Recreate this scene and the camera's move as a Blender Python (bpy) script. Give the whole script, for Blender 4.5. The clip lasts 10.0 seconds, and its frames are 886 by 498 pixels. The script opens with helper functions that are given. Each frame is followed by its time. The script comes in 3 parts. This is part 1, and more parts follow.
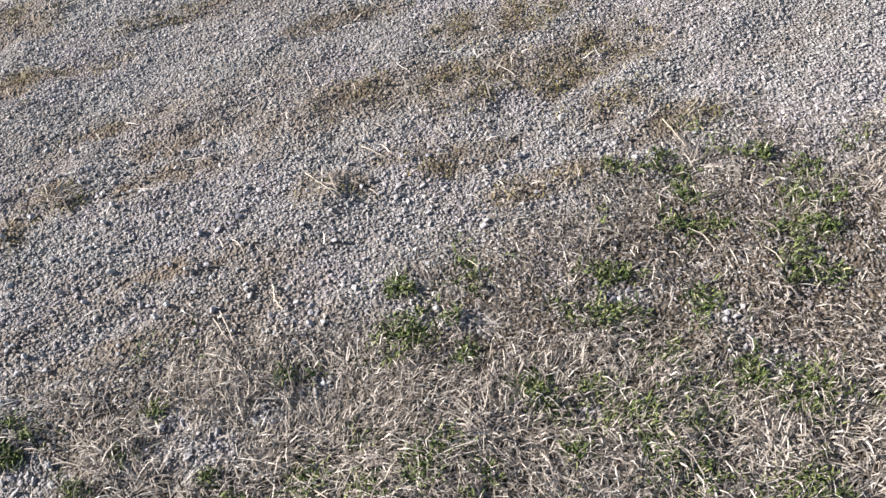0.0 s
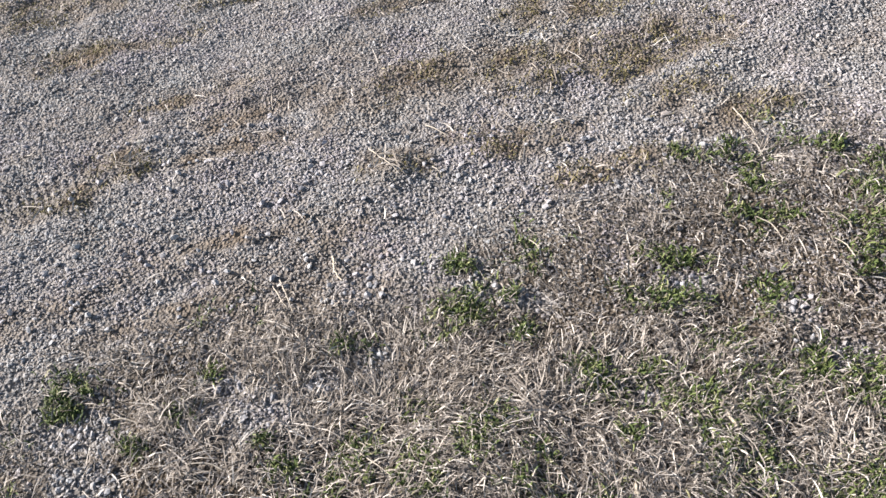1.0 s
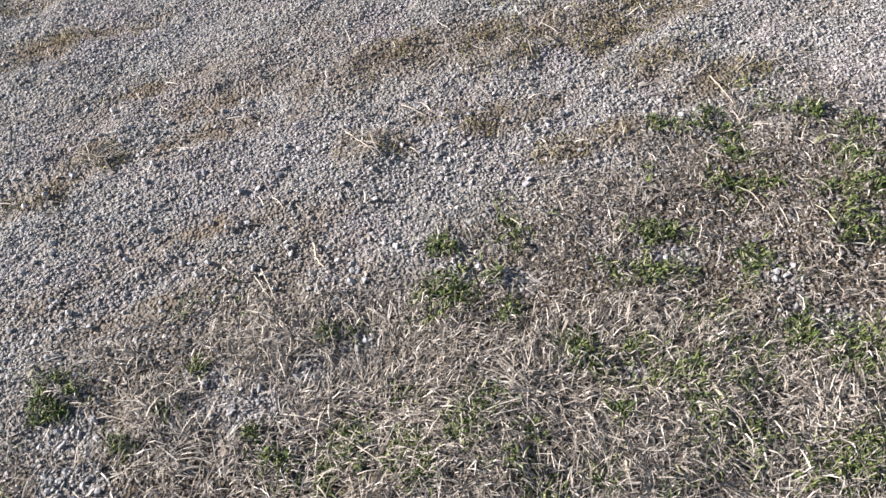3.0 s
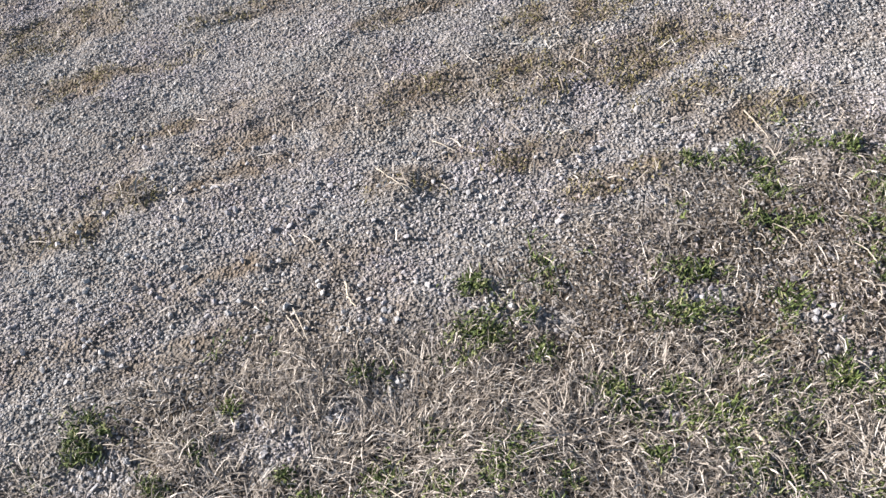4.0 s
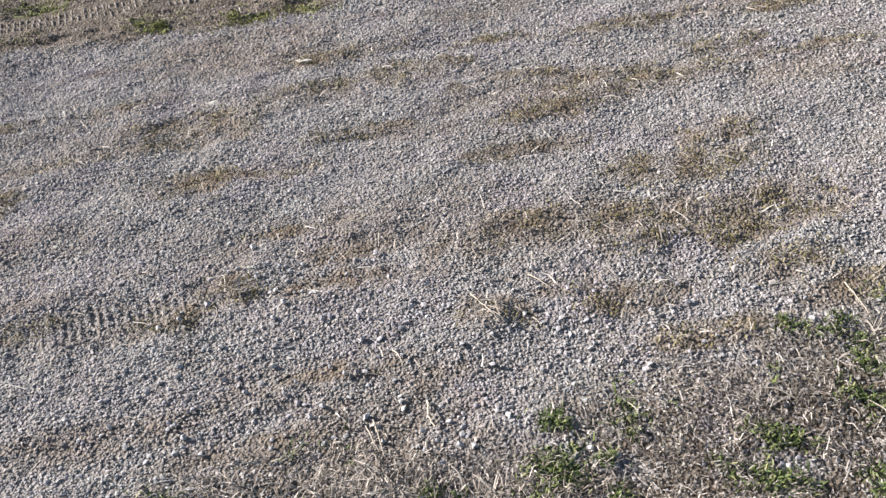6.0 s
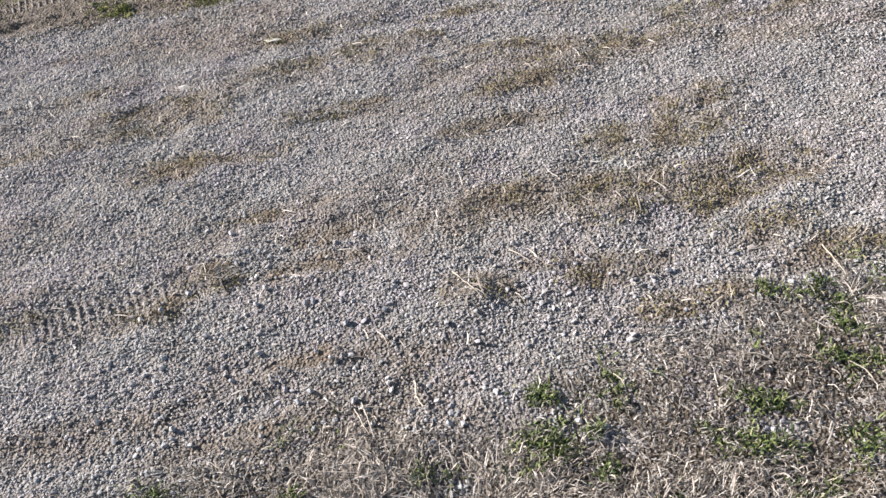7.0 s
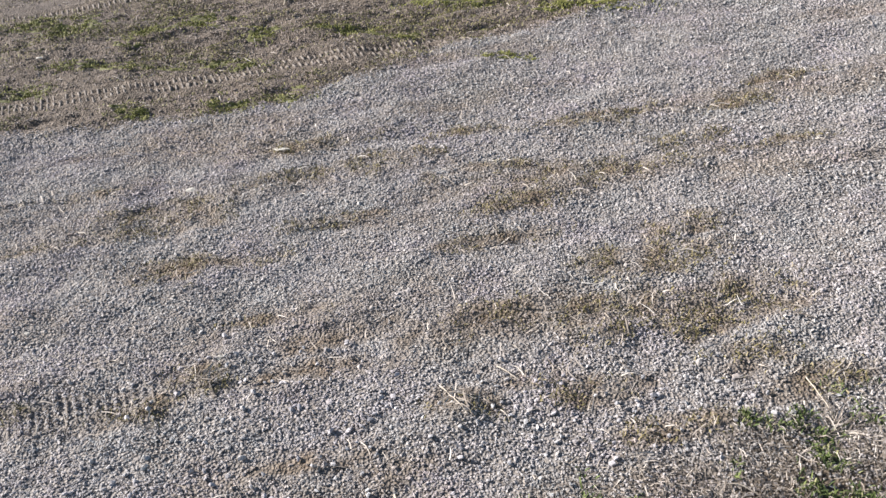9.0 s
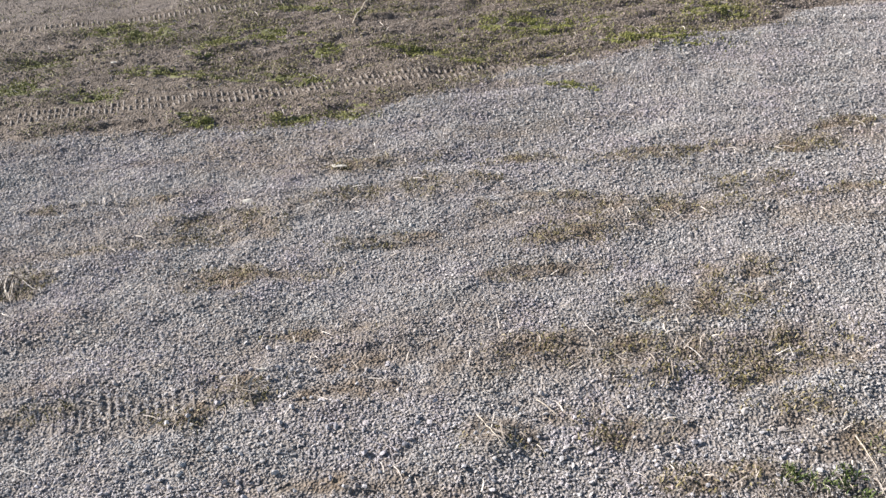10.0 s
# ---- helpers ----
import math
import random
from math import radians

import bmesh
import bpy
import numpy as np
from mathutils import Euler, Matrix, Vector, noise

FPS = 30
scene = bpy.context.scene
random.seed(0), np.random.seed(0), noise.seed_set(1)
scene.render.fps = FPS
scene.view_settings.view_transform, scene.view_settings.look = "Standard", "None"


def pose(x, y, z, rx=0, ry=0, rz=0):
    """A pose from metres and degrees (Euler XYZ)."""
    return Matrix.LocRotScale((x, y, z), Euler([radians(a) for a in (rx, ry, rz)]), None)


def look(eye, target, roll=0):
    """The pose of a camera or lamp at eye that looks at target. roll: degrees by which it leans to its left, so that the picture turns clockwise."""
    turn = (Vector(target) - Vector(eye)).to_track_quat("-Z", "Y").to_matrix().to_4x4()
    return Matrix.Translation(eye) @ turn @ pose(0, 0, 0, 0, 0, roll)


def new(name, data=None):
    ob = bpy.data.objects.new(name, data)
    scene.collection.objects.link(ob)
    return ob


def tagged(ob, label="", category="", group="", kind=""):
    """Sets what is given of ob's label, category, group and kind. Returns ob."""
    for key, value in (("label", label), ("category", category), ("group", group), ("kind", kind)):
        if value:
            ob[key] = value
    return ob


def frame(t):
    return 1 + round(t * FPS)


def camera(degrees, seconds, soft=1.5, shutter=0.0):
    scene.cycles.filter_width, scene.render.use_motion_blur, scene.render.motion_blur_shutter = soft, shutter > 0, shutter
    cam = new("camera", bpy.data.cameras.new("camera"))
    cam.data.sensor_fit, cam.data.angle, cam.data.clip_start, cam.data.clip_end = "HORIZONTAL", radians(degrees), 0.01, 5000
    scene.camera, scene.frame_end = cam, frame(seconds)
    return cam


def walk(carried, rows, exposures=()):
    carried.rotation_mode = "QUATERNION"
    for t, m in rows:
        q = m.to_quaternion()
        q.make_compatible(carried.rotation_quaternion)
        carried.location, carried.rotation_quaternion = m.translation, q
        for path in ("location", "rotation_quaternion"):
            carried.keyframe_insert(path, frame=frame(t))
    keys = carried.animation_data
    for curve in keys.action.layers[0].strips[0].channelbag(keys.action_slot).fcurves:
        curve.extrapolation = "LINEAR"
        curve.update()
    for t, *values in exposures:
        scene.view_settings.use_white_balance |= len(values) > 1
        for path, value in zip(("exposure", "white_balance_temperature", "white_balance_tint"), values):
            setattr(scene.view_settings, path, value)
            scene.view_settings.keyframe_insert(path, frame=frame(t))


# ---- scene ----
cam = camera(52.2, 10.0, soft=1.5)
PATH = [
    (0, (0.153, 0.256, 1.205), (-0.102, 1.552, -0.297), -9.0),
    (0.5, (0.148, 0.237, 1.178), (-0.202, 1.588, -0.255), -9.4),
    (1, (0.135, 0.223, 1.169), (-0.23, 1.515, -0.313), -10.0),
    (1.5, (0.127, 0.232, 1.168), (-0.232, 1.474, -0.358), -10.8),
    (2, (0.126, 0.252, 1.181), (-0.211, 1.484, -0.358), -11.1),
    (2.2, (0.133, 0.259, 1.172), (-0.201, 1.493, -0.366), -11.2),
    (3.3, (0.133, 0.245, 1.179), (-0.188, 1.489, -0.353), -11.6),
    (3.5, (0.141, 0.261, 1.172), (-0.184, 1.499, -0.364), -12.0),
    (4, (0.116, 0.277, 1.192), (-0.259, 1.548, -0.305), -13.0),
    (4.5, (0.11, 0.265, 1.228), (-0.306, 1.648, -0.155), -9.6),
    (5, (0.101, 0.256, 1.234), (-0.412, 1.736, -0.01), -8.0),
    (5.5, (0.095, 0.242, 1.226), (-0.457, 1.743, 0.025), -7.5),
    (6, (0.093, 0.244, 1.212), (-0.454, 1.689, -0.058), -8.7),
    (6.2, (0.089, 0.256, 1.212), (-0.448, 1.69, -0.075), -9.0),
    (7.3, (0.084, 0.257, 1.231), (-0.404, 1.666, -0.103), -10.4),
    (7.5, (0.097, 0.273, 1.223), (-0.421, 1.685, -0.095), -11.3),
    (8, (0.091, 0.246, 1.242), (-0.391, 1.703, -0.041), -9.5),
    (8.5, (0.091, 0.263, 1.256), (-0.395, 1.768, 0.033), -8.7),
    (9, (0.115, 0.245, 1.255), (-0.399, 1.804, 0.112), -6.7),
    (9.5, (0.142, 0.203, 1.283), (-0.42, 1.774, 0.18), -5.6),
    (10, (0.128, 0.263, 1.262), (-0.508, 1.81, 0.166), -5.2),
]
walk(cam, [(t, look(eye, target, roll)) for t, eye, target, roll in PATH])

# ---- world, sun, exposure ----
SUN_EL, SUN_AZ = 26.0, 273.0  # degrees: height, and way to the sun clockwise from +y
world = bpy.data.worlds.new("sky")
scene.world = world
world.use_nodes = True
wn = world.node_tree
wn.nodes.clear()
sky = wn.nodes.new("ShaderNodeTexSky")
sky.sky_type, sky.sun_disc = "NISHITA", False
sky.sun_elevation, sky.sun_rotation = radians(SUN_EL), radians(SUN_AZ)
back = wn.nodes.new("ShaderNodeBackground")
back.inputs["Strength"].default_value = 0.056
wout = wn.nodes.new("ShaderNodeOutputWorld")
wn.links.new(sky.outputs[0], back.inputs[0])
wn.links.new(back.outputs[0], wout.inputs[0])
sun = new("sun", bpy.data.lights.new("sun", "SUN"))
sun.data.energy, sun.data.angle, sun.data.color = 4.9, radians(0.55), (1.0, 0.978, 0.955)
el, az = radians(SUN_EL), radians(SUN_AZ)
sun.matrix_world = look((30 * math.sin(az) * math.cos(el), 30 * math.cos(az) * math.cos(el), 30 * math.sin(el)), (0, 0, 0))
scene.view_settings.exposure = 1.54


# ---- materials ----
def material(name, rough=0.9, spec=0.25):
    m = bpy.data.materials.new(name)
    m.use_nodes = True
    b = m.node_tree.nodes["Principled BSDF"]
    b.inputs["Roughness"].default_value = rough
    b.inputs["Specular IOR Level"].default_value = spec
    return m, m.node_tree, b


def ramp(tree, source, stops):
    r = tree.nodes.new("ShaderNodeValToRGB")
    while len(r.color_ramp.elements) < len(stops):
        r.color_ramp.elements.new(0.5)
    for e, (at, c) in zip(r.color_ramp.elements, stops):
        e.position, e.color = at, (*c, 1)
    tree.links.new(source, r.inputs[0])
    return r.outputs[0]


def noise_out(tree, scale, detail=4.0, rough=0.6):
    n = tree.nodes.new("ShaderNodeTexNoise")
    n.inputs["Scale"].default_value, n.inputs["Detail"].default_value, n.inputs["Roughness"].default_value = scale, detail, rough
    tc = tree.nodes.new("ShaderNodeNewGeometry")
    tree.links.new(tc.outputs["Position"], n.inputs["Vector"])
    return n.outputs[0]


def attr(tree, name):
    a = tree.nodes.new("ShaderNodeAttribute")
    a.attribute_name = name
    return a.outputs["Fac"]


def mixed(tree, fac, a, b, blend="MIX"):
    m = tree.nodes.new("ShaderNodeMix")
    m.data_type, m.blend_type = "RGBA", blend
    for sock, v in ((m.inputs[0], fac), (m.inputs[6], a), (m.inputs[7], b)):
        if isinstance(v, (int, float)):
            sock.default_value = v
        elif isinstance(v, tuple):
            sock.default_value = (*v, 1)
        else:
            tree.links.new(v, sock)
    return m.outputs[2]


def bump(tree, shader, height, strength, distance):
    b = tree.nodes.new("ShaderNodeBump")
    b.inputs["Strength"].default_value, b.inputs["Distance"].default_value = strength, distance
    tree.links.new(height, b.inputs["Height"])
    tree.links.new(b.outputs[0], shader.inputs["Normal"])


def island(tree):
    return tree.nodes.new("ShaderNodeNewGeometry").outputs["Random Per Island"]


def ground_material():
    m, t, b = material("gravelly_earth", 0.95, 0.15)
    fines = ramp(t, noise_out(t, 190, 3), [(0.3, (0.11, 0.104, 0.10)), (0.5, (0.25, 0.236, 0.23)), (0.72, (0.41, 0.39, 0.38))])
    broad = ramp(t, noise_out(t, 7, 5), [(0.35, (0.78, 0.74, 0.72)), (0.65, (1.0, 1.0, 1.0))])
    fines = mixed(t, 1.0, fines, broad, "MULTIPLY")
    earth = ramp(t, noise_out(t, 120, 4), [(0.3, (0.05, 0.037, 0.026)), (0.55, (0.145, 0.110, 0.080)), (0.75, (0.26, 0.207, 0.158))])
    mat = ramp(t, noise_out(t, 160, 4), [(0.3, (0.04, 0.031, 0.023)), (0.6, (0.125, 0.098, 0.074)), (0.8, (0.25, 0.205, 0.165))])
    c = mixed(t, attr(t, "soil"), fines, earth)
    loam = ramp(t, noise_out(t, 60, 5), [(0.3, (0.045, 0.035, 0.027)), (0.55, (0.135, 0.108, 0.088)), (0.75, (0.245, 0.203, 0.17))])
    c = mixed(t, attr(t, "loam"), c, loam)
    silt = ramp(t, noise_out(t, 25, 6), [(0.3, (0.10, 0.081, 0.07)), (0.7, (0.18, 0.151, 0.133))])
    c = mixed(t, attr(t, "silt"), c, silt)
    c = mixed(t, attr(t, "thatch"), c, mat)
    wide = ramp(t, noise_out(t, 1.6, 6, 0.7), [(0.3, (0.72, 0.71, 0.68)), (0.5, (0.96, 0.95, 0.94)), (0.7, (1.0, 1.0, 1.0))])
    c = mixed(t, 1.0, c, wide, "MULTIPLY")
    t.links.new(c, b.inputs["Base Color"])
    v = t.nodes.new("ShaderNodeTexVoronoi")
    v.inputs["Scale"].default_value = 150
    g = t.nodes.new("ShaderNodeNewGeometry")
    t.links.new(g.outputs["Position"], v.inputs["Vector"])
    bump(t, b, v.outputs["Distance"], 0.9, 0.006)
    return m


def stone_material(name="crushed_stone"):
    m, t, b = material(name, 0.85, 0.3)
    c = ramp(t, island(t), [(0.0, (0.223, 0.217, 0.225)), (0.3, (0.313, 0.304, 0.313)), (0.65, (0.374, 0.362, 0.37)), (0.95, (0.436, 0.421, 0.425)), (1.0, (0.53, 0.51, 0.505))])
    dirt = ramp(t, noise_out(t, 260, 3), [(0.35, (0.72, 0.67, 0.62)), (0.65, (1.0, 1.0, 1.0))])
    c = mixed(t, 1.0, c, dirt, "MULTIPLY")
    tone = ramp(t, noise_out(t, 4.5, 4), [(0.36, (0.95, 0.98, 0.97)), (0.5, (1.0, 1.0, 1.0)), (0.64, (1.0, 0.965, 1.02))])
    c = mixed(t, 1.0, c, tone, "MULTIPLY")
    stained = mixed(t, 1.0, c, (0.74, 0.625, 0.52), "MULTIPLY")
    c = mixed(t, attr(t, "soil"), c, stained)
    t.links.new(c, b.inputs["Base Color"])
    bump(t, b, noise_out(t, 700, 3), 0.5, 0.001)
    return m


def blade_material(name, stops, grain=220):
    m, t, b = material(name, 0.75, 0.25)
    c = ramp(t, island(t), stops)
    shade = ramp(t, noise_out(t, grain, 2), [(0.3, (0.75, 0.73, 0.7)), (0.7, (1.0, 1.0, 1.0))])
    t.links.new(mixed(t, 1.0, c, shade, "MULTIPLY"), b.inputs["Base Color"])
    return m


GROUND, STONE = ground_material(), stone_material()
STRAW = blade_material("dead_grass", [(0.0, (0.085, 0.067, 0.053)), (0.35, (0.225, 0.188, 0.158)), (0.8, (0.40, 0.346, 0.301)), (0.96, (0.55, 0.49, 0.438)), (1.0, (0.68, 0.62, 0.555))])
GREEN = blade_material("green_grass", [(0.0, (0.035, 0.052, 0.014)), (0.5, (0.08, 0.108, 0.028)), (0.85, (0.14, 0.165, 0.05)), (1.0, (0.30, 0.275, 0.15))])
MOSS = blade_material("moss", [(0.0, (0.085, 0.078, 0.028)), (0.5, (0.155, 0.143, 0.05)), (1.0, (0.29, 0.25, 0.12))])
WEED = blade_material("olive_weed", [(0.0, (0.08, 0.066, 0.024)), (0.5, (0.165, 0.138, 0.052)), (0.8, (0.24, 0.195, 0.10)), (1.0, (0.36, 0.30, 0.21))])
WOOD = blade_material("weathered_wood", [(0.0, (0.42, 0.33, 0.24)), (1.0, (0.60, 0.51, 0.40))], 400)
STALK = blade_material("dry_stalk", [(0.0, (0.34, 0.28, 0.22)), (1.0, (0.48, 0.42, 0.35))], 300)
OLD_WOOD = blade_material("grey_brown_wood", [(0.0, (0.20, 0.165, 0.13)), (1.0, (0.30, 0.255, 0.21))], 400)
PALE = blade_material("pale_stone", [(0.0, (0.38, 0.35, 0.31)), (1.0, (0.46, 0.43, 0.38))], 300)
SPRIG = blade_material("moss_sprig", [(0.0, (0.11, 0.115, 0.025)), (0.6, (0.19, 0.195, 0.04)), (1.0, (0.29, 0.27, 0.09))])
MOSS_MAT = blade_material("moss_cushion", [(0.0, (0.085, 0.085, 0.026)), (1.0, (0.13, 0.125, 0.04))], 140)
EARTH = blade_material("pressed_earth", [(0.0, (0.085, 0.068, 0.057)), (1.0, (0.18, 0.149, 0.128))], 150)


# ---- plan: where stone, soil, dead grass and green lie (x, y, half-widths) ----
rng = np.random.default_rng(7)
LATTICE = rng.random((256, 256))


def value_noise(x, y):
    xi, yi = np.floor(x).astype(int), np.floor(y).astype(int)
    u, v = x - xi, y - yi
    u, v = u * u * (3 - 2 * u), v * v * (3 - 2 * v)
    at = lambda a, b: LATTICE[a % 256, b % 256]
    return (at(xi, yi) * (1 - u) + at(xi + 1, yi) * u) * (1 - v) + (at(xi, yi + 1) * (1 - u) + at(xi + 1, yi + 1) * u) * v


def fbm(x, y, scale, octaves=4):
    """Noise about 0, within -1 and 1."""
    total, amp, norm = 0.0, 1.0, 0.0
    for o in range(octaves):
        total = total + amp * (2 * value_noise(x * scale * 2**o + 17.3 * o, y * scale * 2**o + 9.1 * o) - 1)
        norm, amp = norm + amp, amp * 0.55
    return total / norm


def smooth(a, b, v):
    u = np.clip((v - a) / (b - a), 0, 1)
    return u * u * (3 - 2 * u)


BROWN_FAR = [(-1.20, 2.06, 0.13, 0.08), (-1.21, 1.97, 0.11, 0.07), (-1.02, 2.40, 0.13, 0.05), (-0.73, 2.35, 0.11, 0.07), (-0.42, 2.34, 0.11, 0.05), (-0.30, 2.18, 0.11, 0.06),
             (-0.53, 2.56, 0.10, 0.04), (-0.15, 2.68, 0.13, 0.05), (0.11, 2.57, 0.09, 0.06), (0.25, 2.81, 0.08, 0.07), (-0.14, 2.33, 0.17, 0.08), (-1.52, 2.09, 0.07, 0.03),
             (-1.80, 1.98, 0.08, 0.04), (-1.49, 1.82, 0.08, 0.03), (-0.96, 2.24, 0.12, 0.05), (0.12, 2.13, 0.08, 0.06), (0.35, 2.57, 0.10, 0.04), (0.36, 2.98, 0.10, 0.05),
             (0.05, 1.98, 0.15, 0.08), (0.29, 1.90, 0.08, 0.09), (-1.10, 1.80, 0.09, 0.06), (-0.35, 2.00, 0.10, 0.04), (-0.75, 2.05, 0.12, 0.04)]
BROWN_NEAR = [(-0.59, 1.50, 0.15, 0.05), (-0.50, 1.27, 0.09, 0.04), (-0.55, 1.25, 0.08, 0.03), (-0.56, 1.63, 0.13, 0.05), (-0.37, 1.65, 0.10, 0.06), (-0.92, 1.35, 0.06, 0.04),
              (-0.83, 1.44, 0.06, 0.06), (-0.29, 1.45, 0.07, 0.06), (-0.17, 1.54, 0.05, 0.05), (-0.01, 1.54, 0.09, 0.05), (0.12, 1.46, 0.09, 0.05), (-0.04, 1.77, 0.10, 0.10),
              (0.16, 1.79, 0.10, 0.09), (-0.28, 1.72, 0.09, 0.07), (0.26, 1.67, 0.07, 0.09), (0.40, 1.64, 0.08, 0.07), (-0.77, 1.65, 0.11, 0.03), (-1.06, 1.79, 0.14, 0.05),
              (-0.61, 1.07, 0.07, 0.04), (-1.63, 1.63, 0.08, 0.08), (-0.96, 1.30, 0.08, 0.05), (-1.25, 1.24, 0.08, 0.04)]
BARE = [(-0.47, 0.95, 0.035, 0.025), (-0.40, 0.89, 0.07, 0.04), (-0.30, 0.95, 0.03, 0.02), (-0.22, 0.99, 0.025, 0.04), (-0.67, 0.83, 0.05, 0.03), (-0.64, 0.76, 0.06, 0.03),
        (0.46, 1.07, 0.05, 0.035), (0.43, 1.13, 0.03, 0.03), (0.0, 1.14, 0.04, 0.02), (0.24, 1.15, 0.025, 0.02), (0.27, 1.19, 0.04, 0.015), (0.19, 0.97, 0.02, 0.015), (-0.10, 1.16, 0.035, 0.02),
        (-0.27, 1.14, 0.025, 0.02)]
MOSSES = [(-2.40, 3.35, 0.11, 0.14), (-2.64, 3.38, 0.11, 0.08), (-2.02, 3.30, 0.08, 0.08), (-2.05, 3.17, 0.07, 0.03), (-2.57, 2.74, 0.13, 0.08), (-2.21, 2.73, 0.10, 0.06),
          (-1.52, 2.99, 0.14, 0.05), (-1.85, 3.42, 0.16, 0.08), (-1.18, 3.33, 0.17, 0.05), (-0.89, 3.65, 0.16, 0.09), (-0.72, 3.70, 0.15, 0.07), (-0.32, 3.57, 0.21, 0.06),
          (-1.20, 2.78, 0.09, 0.04), (-1.37, 2.70, 0.09, 0.06), (-1.52, 3.28, 0.08, 0.07), (-0.13, 3.90, 0.11, 0.08), (-0.94, 3.28, 0.08, 0.03), (-1.69, 2.60, 0.10, 0.05),
          (-2.66, 2.98, 0.10, 0.04), (-2.05, 2.96, 0.22, 0.04), (-0.52, 3.11, 0.08, 0.03), (-1.80, 3.74, 0.21, 0.05)]
GREENS_LEFT = [(-0.71, 0.9, 0.04, 0.03), (-0.72, 0.87, 0.02, 0.02), (-0.57, 0.82, 0.02, 0.015), (-0.12, 1.21, 0.03, 0.02), (-0.1, 1.1, 0.04, 0.03),
               (0.0, 1.07, 0.02, 0.02), (-0.06, 1.15, 0.04, 0.02), (-0.02, 0.91, 0.03, 0.02), (-0.05, 0.87, 0.03, 0.03), (0.05, 0.87, 0.02, 0.02),
               (-0.21, 0.83, 0.02, 0.04), (-0.14, 0.83, 0.02, 0.03), (-0.11, 0.8, 0.02, 0.03), (0.12, 1.0, 0.03, 0.03), (0.2, 1.01, 0.03, 0.02),
               (0.02, 0.81, 0.03, 0.02), (-0.37, 0.84, 0.02, 0.015), (-0.33, 0.81, 0.03, 0.015), (0.17, 0.9, 0.02, 0.015), (0.15, 0.8, 0.02, 0.02)]
GREENS_RIGHT = [(0.27, 0.96, 0.04, 0.03), (0.34, 0.95, 0.02, 0.02), (0.33, 0.87, 0.05, 0.03), (0.27, 0.9, 0.03, 0.02), (0.38, 1.01, 0.05, 0.02),
                (0.45, 1.04, 0.03, 0.03), (0.52, 1.01, 0.05, 0.04), (0.43, 0.82, 0.06, 0.03), (0.38, 0.81, 0.04, 0.02), (0.5, 0.85, 0.03, 0.05),
                (0.24, 1.24, 0.04, 0.02), (0.35, 1.51, 0.03, 0.02), (0.38, 1.42, 0.03, 0.02), (0.52, 1.52, 0.02, 0.02), (0.59, 1.41, 0.05, 0.03),
                (0.39, 1.35, 0.05, 0.015), (0.27, 1.50, 0.04, 0.02), (0.60, 1.34, 0.03, 0.02), (-0.52, 0.88, 0.02, 0.015), (-0.29, 1.03, 0.015, 0.02), (-0.49, 0.95, 0.015, 0.02), (0.0, 1.22, 0.02, 0.02), (0.25, 1.15, 0.03, 0.02)]


def patches(x, y, some, grow=1.0, drawn=False):
    """1 in the middle of the patches, 0 outside, with ragged rims; drawn out along the wheels' way if so asked."""
    out = np.zeros_like(x)
    rim = 1 + 0.55 * fbm(x, y, 14, 3)
    for px, py, rx, ry in some:
        a, b = ((0.91 * (x - px) + 0.41 * (y - py)) / 1.35, (0.91 * (y - py) - 0.41 * (x - px)) / 0.8) if drawn else (x - px, y - py)
        out = np.maximum(out, 1 - smooth(0.45, 1.35, np.hypot(a / (rx * grow), b / (ry * grow)) * rim))
    return out


def thatch_at(x, y):
    edge = np.interp(x, [-3.0, -0.95, -0.8, -0.7, -0.58, -0.43, -0.29, -0.15, -0.04, 0.19, 0.35, 0.67, 2.0],
                     [0.6, 0.82, 0.88, 0.97, 1.08, 1.11, 1.16, 1.23, 1.29, 1.46, 1.57, 1.62, 1.9])
    v = smooth(-0.10, 0.20, edge - y + 0.14 * fbm(x, y, 6, 4))
    return v * (1 - 0.9 * patches(x, y, BARE, 1.3))


def matted(x, y):
    """How thick the dead grass lies: a closed mat near by, thin and broken towards the gravel."""
    thin = smooth(1.02, 1.22, y + 0.10 * fbm(x, y, 9, 3))
    thin = np.maximum(thin, 0.8 * (1 - smooth(-0.62, -0.36, x + 0.14 * fbm(x, y, 7, 3))))
    return thatch_at(x, y) * (1 - thin * (0.45 + 0.4 * smooth(-0.2, 0.3, fbm(x, y, 13, 3))))


def far_earth(x, y):
    edge = np.interp(x, [-6.0, -2.28, -1.72, -1.44, -1.07, -0.76, -0.39, 0.17, 3.0], [1.1, 2.29, 2.47, 2.56, 2.85, 3.18, 3.38, 3.86, 7.0])
    return smooth(-0.06, 0.09, y - edge + 0.09 * fbm(x, y, 5, 4))


def silt_at(x, y):
    """The smooth bare lane past the mossy strip."""
    edge = np.interp(x, [-6.0, -3.16, -2.8, -2.48, -2.2, -1.0], [2.2, 3.30, 3.46, 3.65, 3.86, 4.9])
    return smooth(-0.02, 0.07, y - edge + 0.05 * fbm(x, y, 8, 3)) * (0.75 + 0.25 * fbm(x, y, 9, 3))


def browned(x, y):
    return patches(x, y, BROWN_FAR + BROWN_NEAR, 1.15, True) * np.clip(0.7 + 0.7 * fbm(x, y, 20, 3), 0, 1)


